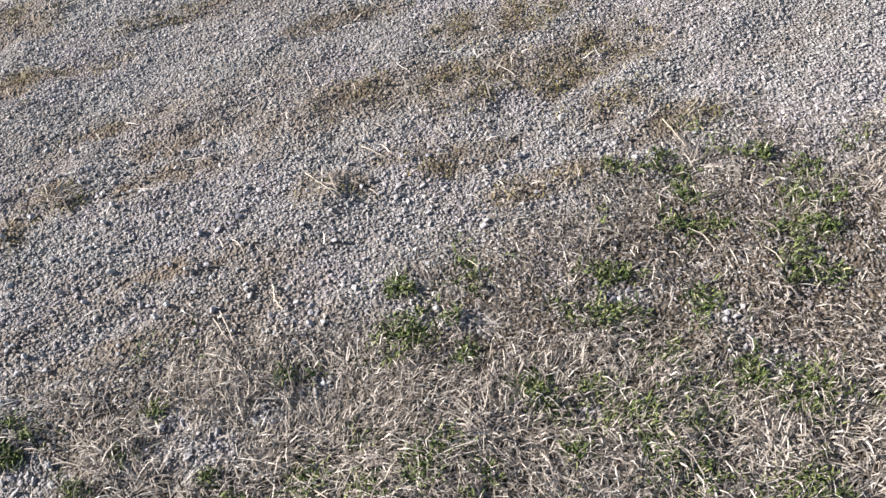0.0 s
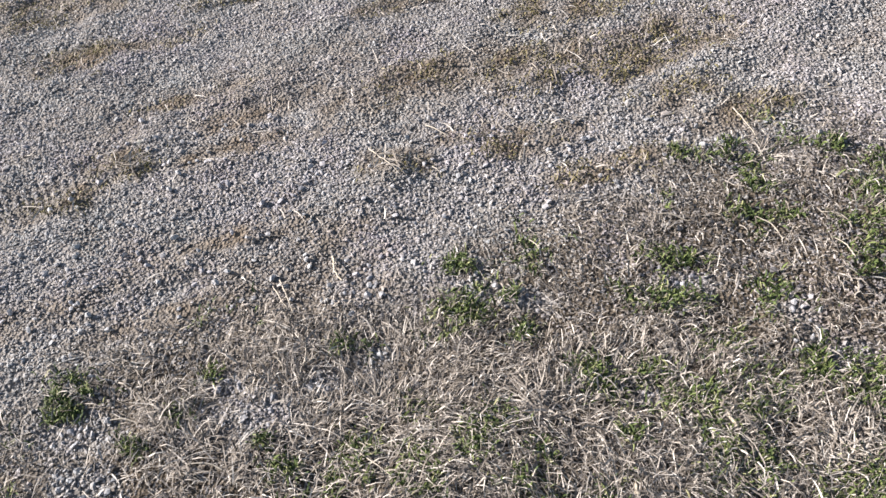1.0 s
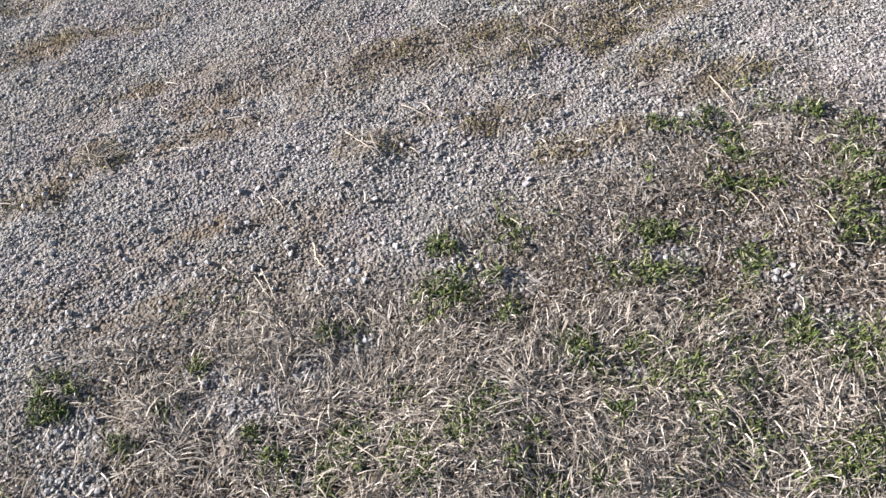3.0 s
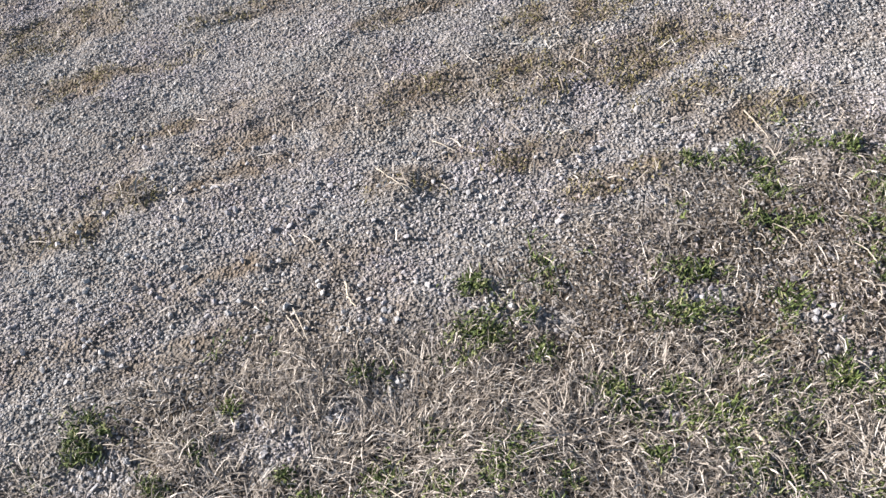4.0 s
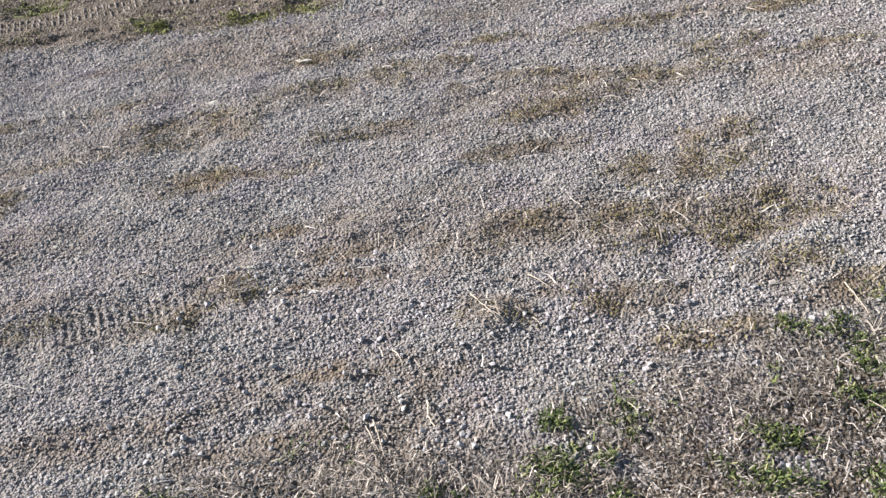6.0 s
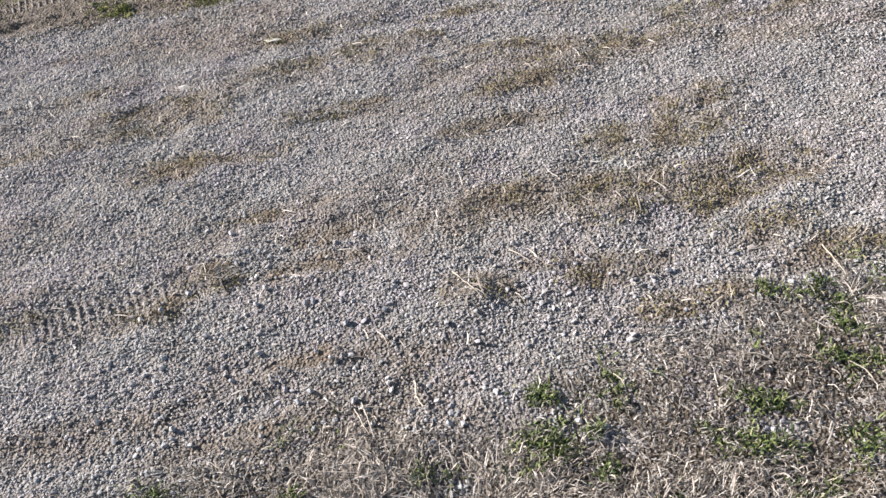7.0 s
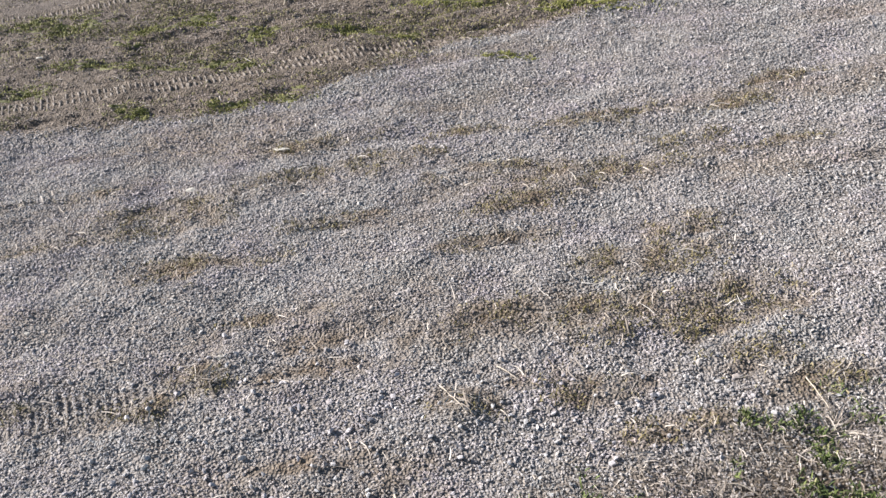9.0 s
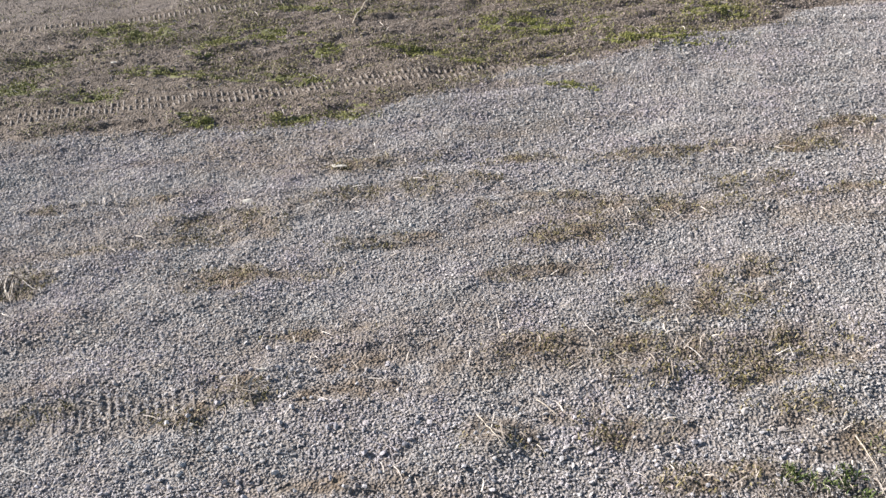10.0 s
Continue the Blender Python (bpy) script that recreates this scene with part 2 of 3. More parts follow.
def soil_at(x, y):
    v = far_earth(x, y)
    u, w = 0.91 * x + 0.41 * y, 0.91 * y - 0.41 * x
    broken = 0.5 + 0.5 * fbm(x, y, 22, 3)
    brown = browned(x, y)
    brown = np.maximum(brown, 0.6 * patches(x, y, [(-0.2, 2.33, 0.5, 0.12), (-0.95, 2.2, 0.45, 0.12), (-0.3, 1.62, 0.4, 0.07), (-0.7, 1.66, 0.4, 0.15)], 1.0, True) * (0.3 + broken))
    streak = 0.75 * smooth(-0.15, 0.45, fbm(u * 0.45, w * 1.9, 3.2, 4)) * (0.5 + 0.7 * broken)
    return np.clip(np.maximum(np.maximum(np.maximum(v * 0.9, brown), streak), 0.12 + 0.3 * broken), 0, 1)


# tyre tracks: start, end, rows of lugs beside the middle line, pitch, lug length
TRACKS = [((-2.75, 2.33), (-0.45, 3.40), (-0.028, 0.028), 0.022, 0.05), ((-3.4, 3.14), (-1.9, 3.87), (0.0,), 0.023, 0.085),
          ((-1.50, 1.105), (-0.70, 1.47), (0.0,), 0.0195, 0.10)]


def pressed(k, d, n):
    """How deep the print of track k is, d metres along its n metres."""
    ends = smooth(0, 0.15, d) * (1 - smooth(n - 0.15, n, d)) if k == 2 else smooth(0, 0.15, d) * (1 - smooth(0.68 * n, n, d))
    return ends * (0.3 + 0.7 * smooth(0.36, 0.45, d) * (1 - smooth(0.58, 0.68, d))) if k == 2 else ends


def ridge_at(x, y):
    z = np.zeros_like(x)
    for t, ((x0, y0), (x1, y1), rows, pitch, length) in enumerate(TRACKS):
        n = math.hypot(x1 - x0, y1 - y0)
        ux, uy = (x1 - x0) / n, (y1 - y0) / n
        along, across = (x - x0) * ux + (y - y0) * uy, (y - y0) * ux - (x - x0) * uy
        for k, r in enumerate(rows):
            w = np.abs(across - r)
            bar = 0.5 + 0.5 * np.cos(2 * np.pi * ((along + 0.25 * (across - r)) / pitch + 0.5 * k))
            z = z + (0.010 if t == 2 else 0.012) * pressed(t, along, n) * (1 - smooth(length * 0.4, length * 0.55, w)) * (bar - 0.7)
    return z


def on_track(x, y):
    out = np.zeros_like(x)
    for (x0, y0), (x1, y1), rows, pitch, length in TRACKS[:2]:
        n = math.hypot(x1 - x0, y1 - y0)
        ux, uy = (x1 - x0) / n, (y1 - y0) / n
        along, across = (x - x0) * ux + (y - y0) * uy, (y - y0) * ux - (x - x0) * uy
        out = np.maximum(out, smooth(0, 0.2, along) * (1 - smooth(0.6 * n, 0.95 * n, along)) * (1 - smooth(0.07, 0.11, np.abs(across))))
    return out


def height_at(x, y):
    z = 0.012 * fbm(x, y, 2.2, 3) + 0.008 * fbm(x, y, 10, 3) + 0.012 * fbm(0.45 * (0.91 * x + 0.41 * y), 0.91 * y - 0.41 * x, 7, 3)
    z = z + 0.022 * far_earth(x, y) * (1 - 0.8 * silt_at(x, y)) * (1 - on_track(x, y)) * fbm(0.32 * (0.91 * x + 0.41 * y), 0.91 * y - 0.41 * x, 18, 4)
    z = z + 0.008 * browned(x, y) * fbm(0.6 * (0.91 * x + 0.41 * y), 0.91 * y - 0.41 * x, 34, 2)
    return z * np.exp(-np.hypot(x + 1, y - 2.3) ** 2 / 80)


def mesh_of(name, verts, faces, mat, smooth_shade=False, attrs=()):
    """A mesh from arrays: verts (n, 3), faces (m, 3 or 4)."""
    me = bpy.data.meshes.new(name)
    k = faces.shape[1]
    me.vertices.add(len(verts))
    me.vertices.foreach_set("co", np.ascontiguousarray(verts, dtype=np.float32).ravel())
    me.loops.add(faces.size)
    me.loops.foreach_set("vertex_index", np.ascontiguousarray(faces, dtype=np.int32).ravel())
    me.polygons.add(len(faces))
    me.polygons.foreach_set("loop_start", np.arange(0, faces.size, k, dtype=np.int32))
    me.polygons.foreach_set("use_smooth", np.full(len(faces), smooth_shade))
    me.materials.append(mat)
    for key, values in attrs:
        me.attributes.new(key, "FLOAT", "POINT").data.foreach_set("value", np.ascontiguousarray(values, dtype=np.float32))
    me.update(calc_edges=True)
    return me


# ---- ground: one sheet to the horizon ----
def ground_sheet():
    out = np.geomspace(0.02, 600, 46)
    xs = np.concatenate([-4.1 - out[::-1], np.arange(-4.1, 1.4, 0.0145), 1.4 + out])
    ys = np.concatenate([0.45 - out[::-1], np.arange(0.45, 4.7, 0.0145), 4.7 + out])
    X, Y = np.meshgrid(xs, ys)
    x, y = X.ravel(), Y.ravel()
    w = len(xs)
    grain = 0.0022 * fbm(x, y, 70, 2) * (1 - smooth(5, 9, np.hypot(x + 1, y - 2.3)))
    v = np.stack([x, y, height_at(x, y) + grain + np.minimum(ridge_at(x, y), 0) * 0.6], 1)
    i = (np.arange(len(ys) - 1)[:, None] * w + np.arange(w - 1)[None]).ravel()
    f = np.stack([i, i + 1, i + w + 1, i + w], 1)
    me = mesh_of("ground", v, f, GROUND, True, (("soil", soil_at(x, y)), ("thatch", thatch_at(x, y)), ("loam", 0.9 * far_earth(x, y)), ("silt", silt_at(x, y))))
    return tagged(new("ground", me), "grey gravel yard over brown earth with worn patches", "ground", kind="structure")


ground = ground_sheet()


# ---- loose gravel ----
def ico():
    bm = bmesh.new()
    bmesh.ops.create_icosphere(bm, subdivisions=1, radius=1)
    v = np.array([p.co[:] for p in bm.verts])
    f = np.array([[p.index for p in q.verts] for q in bm.faces])
    bm.free()
    return v, f


OCTA = (np.array([(1, 0, 0), (-1, 0, 0), (0, 1, 0), (0, -1, 0), (0, 0, 1), (0, 0, -1)], float),
        np.array([(0, 2, 4), (2, 1, 4), (1, 3, 4), (3, 0, 4), (2, 0, 5), (1, 2, 5), (3, 1, 5), (0, 3, 5)]))


def turns(n, tilt):
    """n rotation matrices: any heading, tilted by up to about tilt radians."""
    a, b, c = rng.random(n) * 2 * np.pi, rng.normal(0, tilt, n), rng.normal(0, tilt, n)
    ca, sa, cb, sb, cc, sc = np.cos(a), np.sin(a), np.cos(b), np.sin(b), np.cos(c), np.sin(c)
    o, z = np.ones(n), np.zeros(n)
    rz = np.stack([ca, -sa, z, sa, ca, z, z, z, o], 1).reshape(-1, 3, 3)
    rx = np.stack([o, z, z, z, cb, -sb, z, sb, cb], 1).reshape(-1, 3, 3)
    ry = np.stack([cc, z, sc, z, o, z, -sc, z, cc], 1).reshape(-1, 3, 3)
    return rz @ rx @ ry


def stones(x, y, radius, shape, sink):
    base, faces = shape
    n, k = len(x), len(base)
    v = base[None] * (1 + 0.2 * np.clip(rng.standard_normal((n, k, 1)), -1.6, 1.4)) + 0.1 * np.clip(rng.standard_normal((n, k, 3)), -1.6, 1.6)
    v *= np.stack([rng.uniform(0.9, 1.35, n), rng.uniform(0.7, 1.0, n), rng.uniform(0.4, 0.66, n)], 1)[:, None]
    v = np.einsum("nij,nkj->nki", turns(n, 0.35), v) * radius[:, None, None]
    low = v[:, :, 2].min(1)
    v[:, :, 0] += x[:, None]
    v[:, :, 1] += y[:, None]
    v[:, :, 2] += (height_at(x, y) + ridge_at(x, y) - low * (1 - 2 * sink))[:, None]
    return v.reshape(-1, 3), (faces[None] + (np.arange(n) * k)[:, None, None]).reshape(-1, 3)


def spread(count, y0, y1):
    """Random places in the yard between two distances, thinning out past its rims."""
    low, high = (0.6 if y0 < 1 else 0.0), (0.7 if y1 > 4 else 0.0)
    n = int(count * 1.3 * (y1 - y0 + low + high) / (y1 - y0))
    x, y = rng.uniform(-5.6, 2.2, n), rng.uniform(y0 - low, y1 + high, n)
    left, right = -0.85 - 1.0 * np.maximum(y - 0.75, 0), 0.9
    past = np.maximum(np.maximum(left - x, x - right), 0) + 1.3 * np.maximum(y0 - y, 0) + np.maximum(y - y1, 0)
    keep = rng.random(n) < np.exp(-past / 0.16)
    return x[keep], y[keep]


def gravel(name, count, y0, y1, shape, small, large):
    x, y = spread(count, y0, y1)
    so, th = soil_at(x, y), thatch_at(x, y)
    clump = 0.5 + 0.5 * fbm(x, y, 8, 3)
    keep = rng.random(len(x)) < (1 - 0.78 * matted(x, y)) * (1 - 0.25 * th) * (1 - 0.4 * so) * (1 - 0.74 * browned(x, y)) * (1 - 0.6 * far_earth(x, y)) * (1 - 0.9 * silt_at(x, y)) * (0.75 + 0.5 * clump) * (1 - 0.75 * on_track(x, y))
    x, y, so, th = x[keep], y[keep], so[keep], th[keep]
    r = np.clip(rng.lognormal(math.log(small), 0.24, len(x)), small * 0.55, large)
    v, f = stones(x, y, r, shape, rng.uniform(0.08, 0.4, len(x)) + 0.08 * so)
    me = mesh_of(name, v, f, STONE, False, (("soil", np.repeat(np.clip(so + 0.2 * th, 0, 1), len(shape[0]))),))
    return tagged(new(name, me), "loose crushed grey stone scattered over the yard", "gravel", kind="stuff")


gravel("gravel", 18000, 0.55, 2.35, ico(), 0.0037, 0.0068)
gravel("gravel", 440000, 0.55, 2.35, OCTA, 0.0029, 0.0054)
gravel("gravel", 310000, 2.35, 4.6, OCTA, 0.0036, 0.0068)


# ---- dead grass ----
def blades(x, y, heading, length, width, rise, curl, lift=0.001, steps=4):
    """Bent, tapering, slightly folded blades that start at x, y: vertices and quads."""
    n = len(x)
    u = np.linspace(0, 1, steps)[None]
    turn = heading[:, None] + curl[:, None] * u
    step = length[:, None] / (steps - 1)
    dx, dy = np.cos(turn) * step, np.sin(turn) * step
    px = x[:, None] + np.concatenate([np.zeros((n, 1)), np.cumsum(dx, 1)[:, :-1]], 1)
    py = y[:, None] + np.concatenate([np.zeros((n, 1)), np.cumsum(dy, 1)[:, :-1]], 1)
    pz = height_at(px, py) + lift + rise[:, None] * np.sin(u * 2.3)
    w = width[:, None] * (1.05 - 0.85 * u**1.6) / 2
    nx, ny = -np.sin(turn) * w, np.cos(turn) * w
    fold = rng.uniform(-0.9, 0.9, n)[:, None] * w
    a = np.stack([px - nx, py - ny, pz - fold], 2)
    b = np.stack([px + nx, py + ny, pz + fold], 2)
    v = np.stack([a, b], 2).reshape(n, steps * 2, 3)
    q = np.array([(2 * k, 2 * k + 1, 2 * k + 3, 2 * k + 2) for k in range(steps - 1)])
    return v.reshape(-1, 3), (q[None] + (np.arange(n) * steps * 2)[:, None, None]).reshape(-1, 4)


def dead_grass():
    x, y = spread(640000, 0.55, 2.0)
    th = matted(x, y)
    keep = rng.random(len(x)) < th * smooth(-0.75, 0.4, fbm(x, y, 11, 3) + 0.1 + 0.2 * np.clip(x + 0.2, -0.4, 0.3))
    x, y = x[keep], y[keep]
    n = len(x)
    heading = 2 * np.pi * (0.5 + 0.5 * fbm(x, y, 5, 2)) * 1.6 + rng.normal(0, 1.0, n)
    rise = np.abs(rng.normal(0.0, 0.0085, n))
    long = 0.75 + 0.45 * (1 - smooth(0.90, 1.12, y))
    v, f = blades(x, y, heading, long * (0.009 + 0.032 * rng.random(n) ** 2.0), 0.0007 + 0.0018 * rng.random(n) ** 1.6, rise, rng.normal(0, 0.28, n), 0.005, 3)
    return tagged(new("dead_grass", mesh_of("dead_grass", v, f, STRAW)), "matted dry tan grass lying on the earth", "dead grass", kind="stuff")


def straw_bits():
    x, y = spread(60000, 0.8, 4.4)
    brown = patches(x, y, BROWN_FAR + BROWN_NEAR, 1.3, True)
    keep = rng.random(len(x)) < (0.03 + 0.42 * brown + 0.10 * soil_at(x, y)) * (1 - 0.9 * silt_at(x, y))
    x, y = x[keep], y[keep]
    n = len(x)
    v, f = blades(x, y, rng.random(n) * 6.28, rng.uniform(0.012, 0.05, n), rng.uniform(0.001, 0.0024, n), np.abs(rng.normal(0.003, 0.004, n)), rng.normal(0, 0.5, n), 0.006)
    return tagged(new("straw", mesh_of("straw", v, f, STRAW)), "thin dry straw bits strewn over the gravel", "straw", kind="stuff")


dead_grass()
straw_bits()


def sprouts(name, count, y0, y1, chance, long, width, mat, label, category):
    x, y = spread(count, y0, y1)
    keep = rng.random(len(x)) < chance(x, y)
    x, y = x[keep], y[keep]
    n = len(x)
    l = rng.uniform(0.5, 1.3, n) * long
    v, f = blades(x, y, rng.random(n) * 6.28, l * rng.uniform(0.4, 0.9, n), rng.uniform(0.6, 1.3, n) * width, l * rng.uniform(0.1, 0.6, n), rng.normal(0, 0.6, n), 0.003)
    return tagged(new(name, mesh_of(name, v, f, mat)), label, category, kind="stuff")


sprouts("green_sprouts", 420000, 0.55, 1.7, lambda x, y: thatch_at(x, y) * smooth(0.16, 0.5, fbm(x, y, 13, 3) + 0.45 * np.clip(x - 0.15, -0.5, 0.3) - 0.4 * np.clip(y - 1.0, 0, 0.5)) * 0.75,
        0.02, 0.0025, GREEN, "sparse green grass sprouting through dry thatch", "grass")
sprouts("moss_film", 230000, 2.2, 4.5, lambda x, y: far_earth(x, y) * (1 - silt_at(x, y)) * (1 - 0.9 * on_track(x, y)) * 0.85 * smooth(-0.15, 0.45, fbm(0.5 * (0.91 * x + 0.41 * y), 0.91 * y - 0.41 * x, 9, 3) + 0.3 * np.clip(y - 3.05 - 0.5 * (x + 1.2), -1, 0.25)),
        0.012, 0.0036, MOSS, "thin olive moss growing over brown earth", "moss")
sprouts("olive_weeds", 420000, 1.2, 3.2, lambda x, y: patches(x, y, BROWN_FAR + BROWN_NEAR[5:], 1.05, True) * 0.7 * smooth(-0.45, 0.5, fbm(x, y, 16, 3)),
        0.013, 0.0021, WEED, "small olive weeds growing between stones", "weeds")


# ---- things built of parts ----
def part(name, me, parent, label=""):
    ob = new(name, me)
    ob.parent = parent
    if label:
        ob["label"] = label
    return ob


def base_at(name, px, py, label, category, group="", kind=""):
    ob = tagged(new(name), label, category, group, kind)
    ob.empty_display_size = 0.02
    ob.location = (px, py, float(height_at(np.array([px]), np.array([py]))[0]))
    return ob


def shifted(v, ob):
    return v - np.array(ob.location)


def blade_cloud(px, py, rx, ry, n, long, upright, width, patchy=45):
    """Short blades round a place, thick in some spots and thin in others."""
    n *= 2
    x, y = px + rx * rng.normal(0, 0.62, n), py + ry * rng.normal(0, 0.62, n)
    keep = rng.random(n) < smooth(-0.3, 0.35, fbm(x, y, patchy, 2))
    x, y = x[keep], y[keep]
    n = len(x)
    l = rng.uniform(0.5, 1.3, n) * long
    return blades(x, y, rng.random(n) * 6.28, l * rng.uniform(0.4, 0.9, n), rng.uniform(0.6, 1.3, n) * width, l * rng.uniform(0.15, 1.0, n) * upright, rng.normal(0, 0.6, n), 0.003)


def cushion(px, py, rx, ry, high):
    """A low lumpy mat with a ragged rim."""
    rings, seg = 9, 40
    r, a = np.meshgrid(np.linspace(0.02, 1, rings), np.linspace(0, 2 * np.pi, seg, endpoint=False), indexing="ij")
    rim = 1 + 0.45 * fbm(px * 7 + np.cos(a) * 1.3, py * 7 + np.sin(a) * 1.3, 1.0, 3)
    x, y = px + rx * r * rim * np.cos(a), py + ry * r * rim * np.sin(a)
    z = height_at(x, y) - 0.002 + high * (1 - r**2) * (0.75 + 0.9 * fbm(x, y, 45, 3))
    v = np.stack([x, y, z], 2).reshape(-1, 3)
    f = [(k * seg + i, (k + 1) * seg + i, (k + 1) * seg + (i + 1) % seg, k * seg + (i + 1) % seg) for k in range(rings - 1) for i in range(seg)]
    return v, np.array(f)


# ---- green tufts and moss ----
for px, py, rx, ry in GREENS_LEFT + GREENS_RIGHT:
    ob = base_at("grass_tuft", px, py, "low tuft of fresh green grass among dry thatch", "grass tuft", "green tufts in the dead grass")
    v, f = blade_cloud(px, py, rx, ry, int(95000 * math.pi * rx * ry) + 30, 0.02, 0.7, 0.0026)
    part("foliage", mesh_of("foliage", shifted(v, ob), f, GREEN), ob)
    v, f = blade_cloud(px, py, rx, ry, int(9000 * math.pi * rx * ry) + 8, 0.04, 0.4, 0.0018)
    part("withered_foliage", mesh_of("withered_foliage", shifted(v, ob), f, STRAW), ob, "withered tan blades")
for px, py, rx, ry in MOSSES:
    ob = base_at("moss_patch", px, py, "yellow-green moss patch on brown earth", "moss", "moss patches on the earth")
    for _ in range(6):
        cx, cy = px + rx * rng.normal(0, 0.55), py + ry * rng.normal(0, 0.55)
        v, f = cushion(cx, cy, rx * rng.uniform(0.2, 0.45), ry * rng.uniform(0.15, 0.4), 0.007)
        part("cushion", mesh_of("cushion", shifted(v, ob), f, MOSS_MAT, True), ob)
    v, f = blade_cloud(px, py, rx, ry, int(26000 * math.pi * rx * ry) + 25, 0.014, 0.55, 0.0032, 30)
    part("foliage", mesh_of("foliage", shifted(v, ob), f, SPRIG), ob)


# ---- tyre tracks: ridges of pressed earth between the lugs ----
def ridge_mesh(length, width, high, mat):
    nx, ny = 5, 11
    a, b = np.meshgrid(np.linspace(-1, 1, nx), np.linspace(-1, 1, ny), indexing="ij")
    seed = rng.random() * 50
    w = 1 + 0.2 * fbm(a * 0.5 + seed, b * 2 + seed, 1.5, 2)
    x = a * width / 2 * w + 0.15 * width * fbm(b + seed, b * 0 + seed, 1.5, 2)
    y = b * length / 2
    z = high * (1 - a**2) * np.clip(1 - b**4, 0, 1) * (0.9 + 0.3 * fbm(a * 2 + seed, b * 6, 1.2, 3)) - 0.003
    i = (np.arange(nx - 1)[:, None] * ny + np.arange(ny - 1)[None]).ravel()
    return mesh_of("ridge", np.stack([x, y, z], 2).reshape(-1, 3), np.stack([i, i + ny, i + ny + 1, i + 1], 1), mat, True)


for k, ((x0, y0), (x1, y1), rows, pitch, length) in enumerate(TRACKS):
    n = math.hypot(x1 - x0, y1 - y0)
    ux, uy = (x1 - x0) / n, (y1 - y0) / n
    track = base_at("tyre_track", x0, y0, "lugged tyre print pressed into gravelly brown earth", "tyre track", "tyre tracks", "structure")
    kinds = [ridge_mesh(length * rng.uniform(0.75, 1.0), pitch * 0.5, 0.005 if k == 2 else 0.0075, EARTH) for _ in range(7)]
    for r, row in enumerate(rows):
        for q in range(int(n / pitch)):
            d = (q + 0.5 * r) * pitch
            if rng.random() > 0.97 * float(pressed(k, np.array([d]), n)[0]) ** 0.7:
                continue
            x, y = x0 + ux * d - uy * row, y0 + uy * d + ux * row
            ob = part("ridge", kinds[q % 7], track)
            ob.matrix_basis = pose(x - x0, y - y0, float(height_at(np.array([x]), np.array([y]))[0]) - track.location.z - 0.001 * (q % 3), 0, 0, math.degrees(math.atan2(uy, ux)) + 12 + rng.normal(0, 1.5))


# ---- single stalks, sticks and stones ----
def tube(points, r0, r1, sides=6):
    """A tapering round stick through the points."""
    p = np.array(points, float)
    n = len(p)
    d = np.gradient(p, axis=0)
    d /= np.linalg.norm(d, axis=1)[:, None]
    side = np.cross(d, (0.13, 0.21, 0.97))
    side /= np.linalg.norm(side, axis=1)[:, None]
    up = np.cross(side, d)
    r = np.linspace(r0, r1, n) * rng.uniform(0.85, 1.15, n)
    a = np.arange(sides) * 2 * np.pi / sides
    v = p[:, None] + r[:, None, None] * (np.cos(a)[None, :, None] * side[:, None] + np.sin(a)[None, :, None] * up[:, None])
    f = [(k * sides + i, k * sides + (i + 1) % sides, (k + 1) * sides + (i + 1) % sides, (k + 1) * sides + i) for k in range(n - 1) for i in range(sides)]
    return v.reshape(-1, 3), np.array(f)


def stalk(name, way, r0, r1, high, mat, label, category, group=""):
    """A stick lying on the ground along the plan points."""
    p = np.array(way, float)
    t = np.linspace(0, len(p) - 1, 4 * len(p))
    x, y = np.interp(t, np.arange(len(p)), p[:, 0]), np.interp(t, np.arange(len(p)), p[:, 1])
    x = x + 0.0007 * rng.standard_normal(len(x))
    z = height_at(x, y) + 0.005 + high * np.sin(np.linspace(0, 2.6, len(x)))
    v, f = tube(np.stack([x, y, z], 1), r0, r1)
    at = np.array([x[0], y[0], z[0]])
    ob = tagged(new(name, mesh_of(name, v - at, f, mat, True)), label, category, group)
    ob.location = at
    return ob


stalk("twig", [(-0.346, 1.216), (-0.339, 1.195), (-0.334, 1.178), (-0.317, 1.158)], 0.0022, 0.0014, 0.008, WOOD, "curled pale dry twig lying on grey gravel", "twig")
stalk("stick", [(-1.61, 3.90), (-1.585, 3.74), (-1.54, 3.56)], 0.0032, 0.0024, 0.004, WOOD, "weathered grey-brown stick lying on mossy earth", "stick")
STALKS = [((-0.336, 1.489), (-0.30, 1.452), (-0.258, 1.411)), ((-0.235, 1.563), (-0.186, 1.529)), ((0.358, 1.626), (0.399, 1.523)), ((-0.012, 1.005), (0.025, 0.961)),
          ((-0.44, 1.145), (-0.395, 1.09)), ((-0.43, 1.16), (-0.385, 1.085)), ((0.43, 0.93), (0.50, 0.87)), ((0.46, 0.95), (0.49, 0.88)), ((-0.25, 0.86), (-0.16, 0.80))]
for _ in range(46):
    px, py, a, l = rng.uniform(-0.6, 0.6), rng.uniform(0.74, 1.35), rng.uniform(0, math.pi), rng.uniform(0.03, 0.07)
    if float(thatch_at(np.array([px]), np.array([py]))[0]) > 0.45:
        STALKS.append(((px, py), (px + 0.5 * l * math.cos(a), py + 0.5 * l * math.sin(a)), (px + l * math.cos(a + 0.2), py + l * math.sin(a + 0.2))))
for way in STALKS:
    stalk("straw_stalk", way, 0.0014, 0.0008, 0.006, STALK, "long pale dry grass stalk", "straw", "single straw stalks")
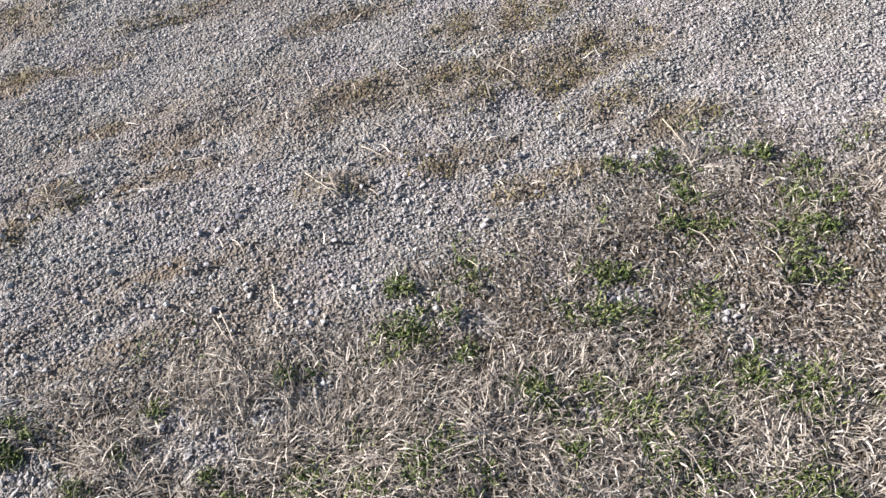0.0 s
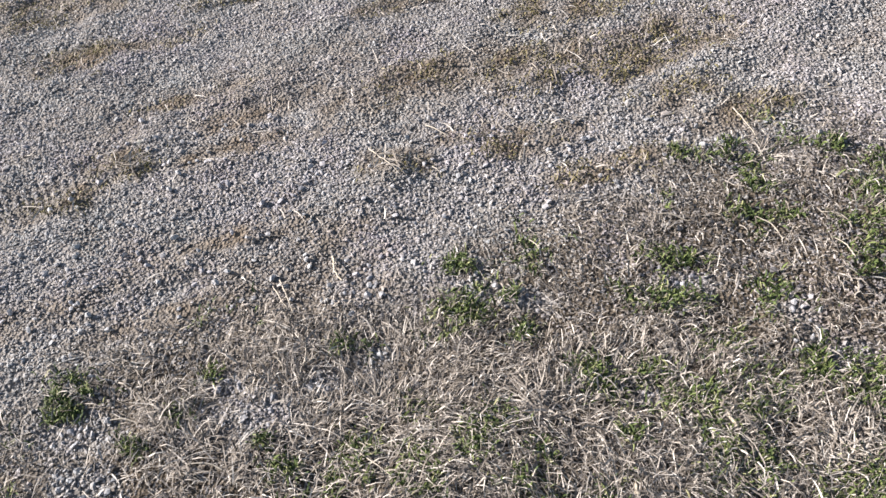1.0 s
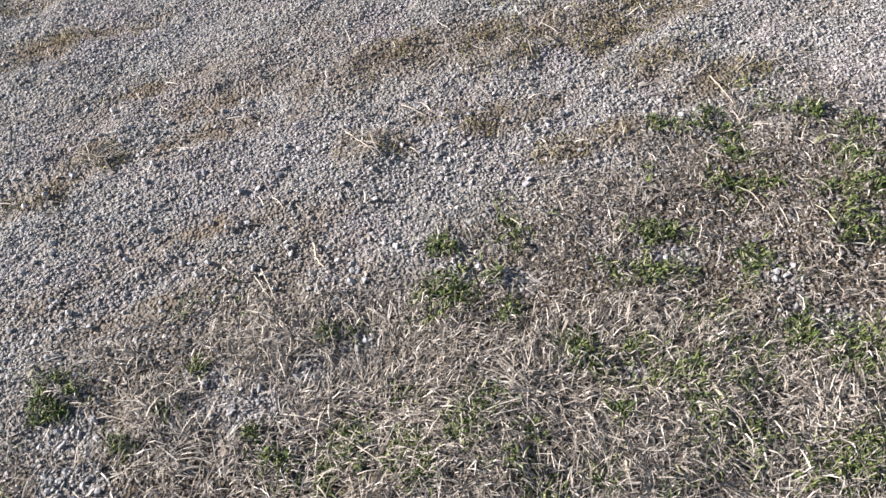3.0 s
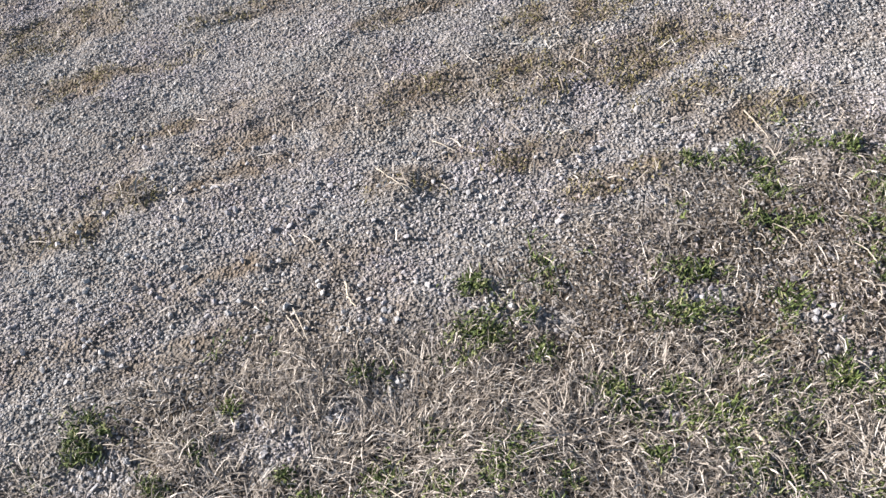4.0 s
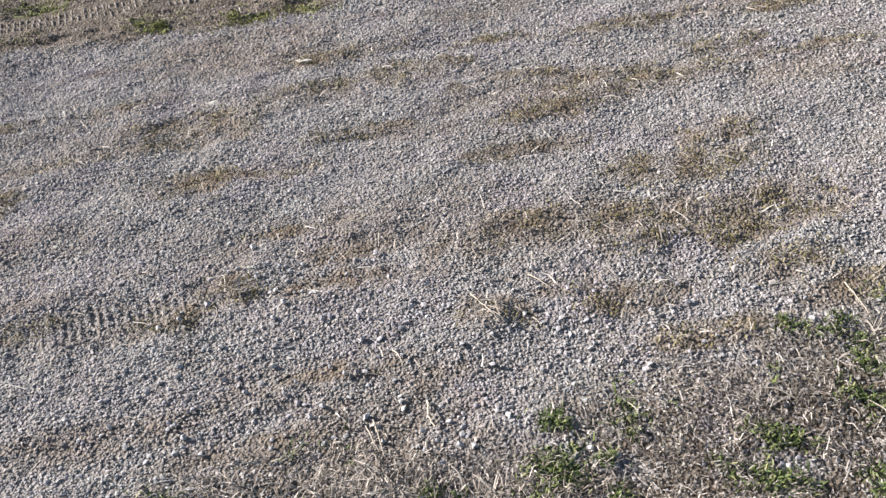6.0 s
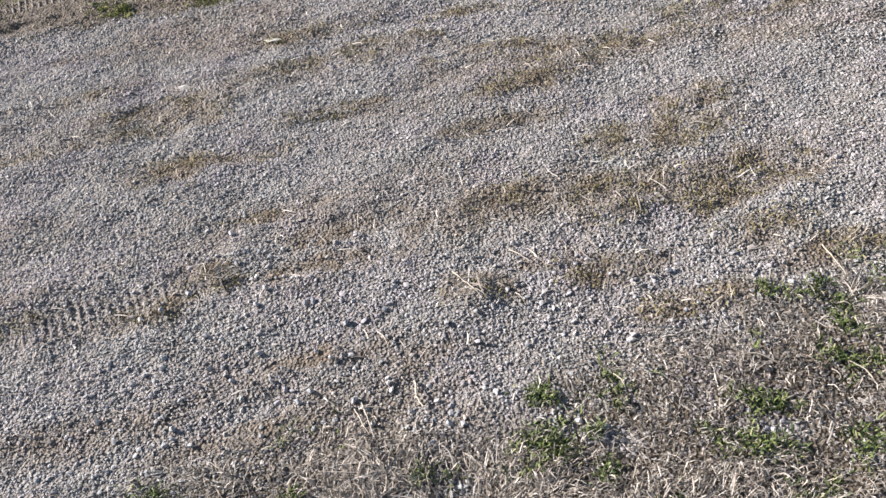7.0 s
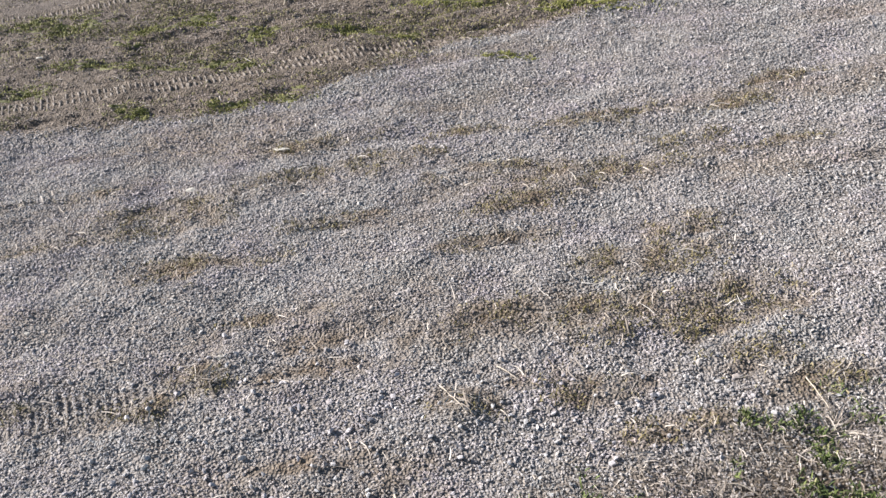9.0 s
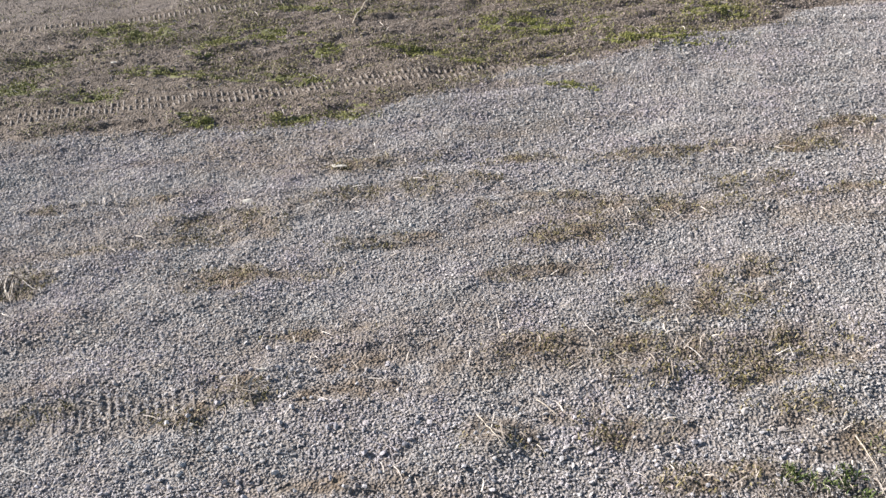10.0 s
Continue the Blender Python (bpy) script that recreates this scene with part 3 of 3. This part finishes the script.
stalk("wood_chip", [(0.298, 0.958), (0.319, 0.920)], 0.0045, 0.003, 0.004, WOOD, "pale splinter of wood in the grass", "wood chip")
stalk("wood_chip", [(0.178, 0.822), (0.182, 0.795)], 0.004, 0.003, 0.004, WOOD, "pale splinter of wood in the grass", "wood chip")
stalk("stick", [(-0.30, 0.818), (-0.337, 0.782)], 0.003, 0.002, 0.004, OLD_WOOD, "short brown stick among dry grass", "stick")


def dry_clump(px, py, n, long, heading, spread_by):
    ob = base_at("dry_grass_clump", px, py, "radiating clump of dry tan grass blades", "grass clump", "dry grass clumps")
    a = heading + rng.normal(0, 0.55 * spread_by, n)
    d = rng.uniform(-0.03, 0.03, n)
    l = long * rng.uniform(0.45, 1.1, n)
    v, f = blades(px + rng.normal(0, 0.014, n), py + rng.normal(0, 0.012, n), a + d * 8, l, rng.uniform(0.0012, 0.0028, n), np.abs(rng.normal(0.004, 0.004, n)), rng.normal(0, 0.35, n), 0.006)
    part("foliage", mesh_of("foliage", shifted(v, ob), f, STRAW), ob)


for px, py, n, long, heading, by in [(-0.355, 1.02, 45, 0.08, 2.3, 1.7), (0.05, 0.93, 80, 0.09, 2.6, 1.6), (-0.55, 0.87, 60, 0.06, 1.6, 1.6), (-0.27, 1.45, 22, 0.06, 2.4, 1.6),
                                     (0.40, 1.50, 40, 0.06, 1.2, 1.5), (-0.83, 1.42, 30, 0.06, 1.5, 1.7), (-1.66, 1.66, 50, 0.11, -0.7, 1.2), (-0.31, 1.47, 18, 0.05, -0.6, 1.8), (0.46, 0.90, 55, 0.08, 1.2, 1.3),
                                     (-0.47, 0.84, 40, 0.06, 1.4, 1.5), (-0.41, 0.79, 45, 0.07, 1.0, 1.6), (-0.20, 0.93, 40, 0.07, 1.9, 1.2), (-0.50, 0.79, 40, 0.06, 0.6, 1.6),
                                     (-0.33, 0.88, 30, 0.05, -0.7, 1.3), (-0.60, 0.97, 26, 0.05, 2.0, 1.7), (-0.20, 1.06, 36, 0.06, 1.7, 1.4), (0.36, 0.81, 40, 0.07, 1.8, 1.2)]:
    dry_clump(px, py, n, long, heading, by)


def loose_stone(px, py, r, mat, label, sink=0.3, flat=False):
    v, f = stones(np.array([px]), np.array([py]), np.array([r]), ico(), sink)
    at = np.array([px, py, 0.0])
    if flat:
        v[:, 0] = px + 1.5 * (v[:, 0] - px)
        v[:, 2] = v[:, 2].min() + 0.55 * (v[:, 2] - v[:, 2].min())
    ob = tagged(new("stone", mesh_of("stone", v - at, f, mat)), label, "stone", "larger loose stones")
    ob.location = at


for px, py, r in [(-1.233, 2.149, 0.014), (-1.06, 2.391, 0.017), (-1.507, 3.048, 0.014), (-2.339, 3.018, 0.014), (-0.824, 1.497, 0.007), (-1.323, 1.511, 0.006)]:
    loose_stone(px, py, r, PALE, "pale cream flat stone lying on the gravel", 0.3, True)
for px, py, rx, ry in BARE:
    for _ in range(9):
        loose_stone(px + rx * rng.normal(0, 0.6), py + ry * rng.normal(0, 0.6), rng.uniform(0.004, 0.007), STONE, "larger grey crushed stone in a bare patch")


# ---- single stones of the gravel, nearest to the path ----
def pebble(r):
    v, f = stones(np.zeros(1), np.zeros(1), np.array([r]), ico(), 0.0)
    v[:, 2] -= v[:, 2].min()
    return mesh_of("stone", v, f, STONE)


PEBBLES = [pebble(rng.uniform(0.0042, 0.0066)) for _ in range(16)]
px, py = rng.uniform(-0.95, 0.55, 1200), rng.uniform(0.72, 1.6, 1200)
bare = (thatch_at(px, py) < 0.5) & (px > -0.25 - 0.75 * py + 0.1 * rng.standard_normal(1200))
px, py = px[bare][:280], py[bare][:280]
pz = height_at(px, py) + ridge_at(px, py)
for k in range(len(px)):
    ob = part("stone", PEBBLES[k % 16], ground)
    ob.matrix_basis = pose(px[k], py[k], pz[k] + 0.0005, rng.normal(0, 8), rng.normal(0, 8), rng.uniform(0, 360))
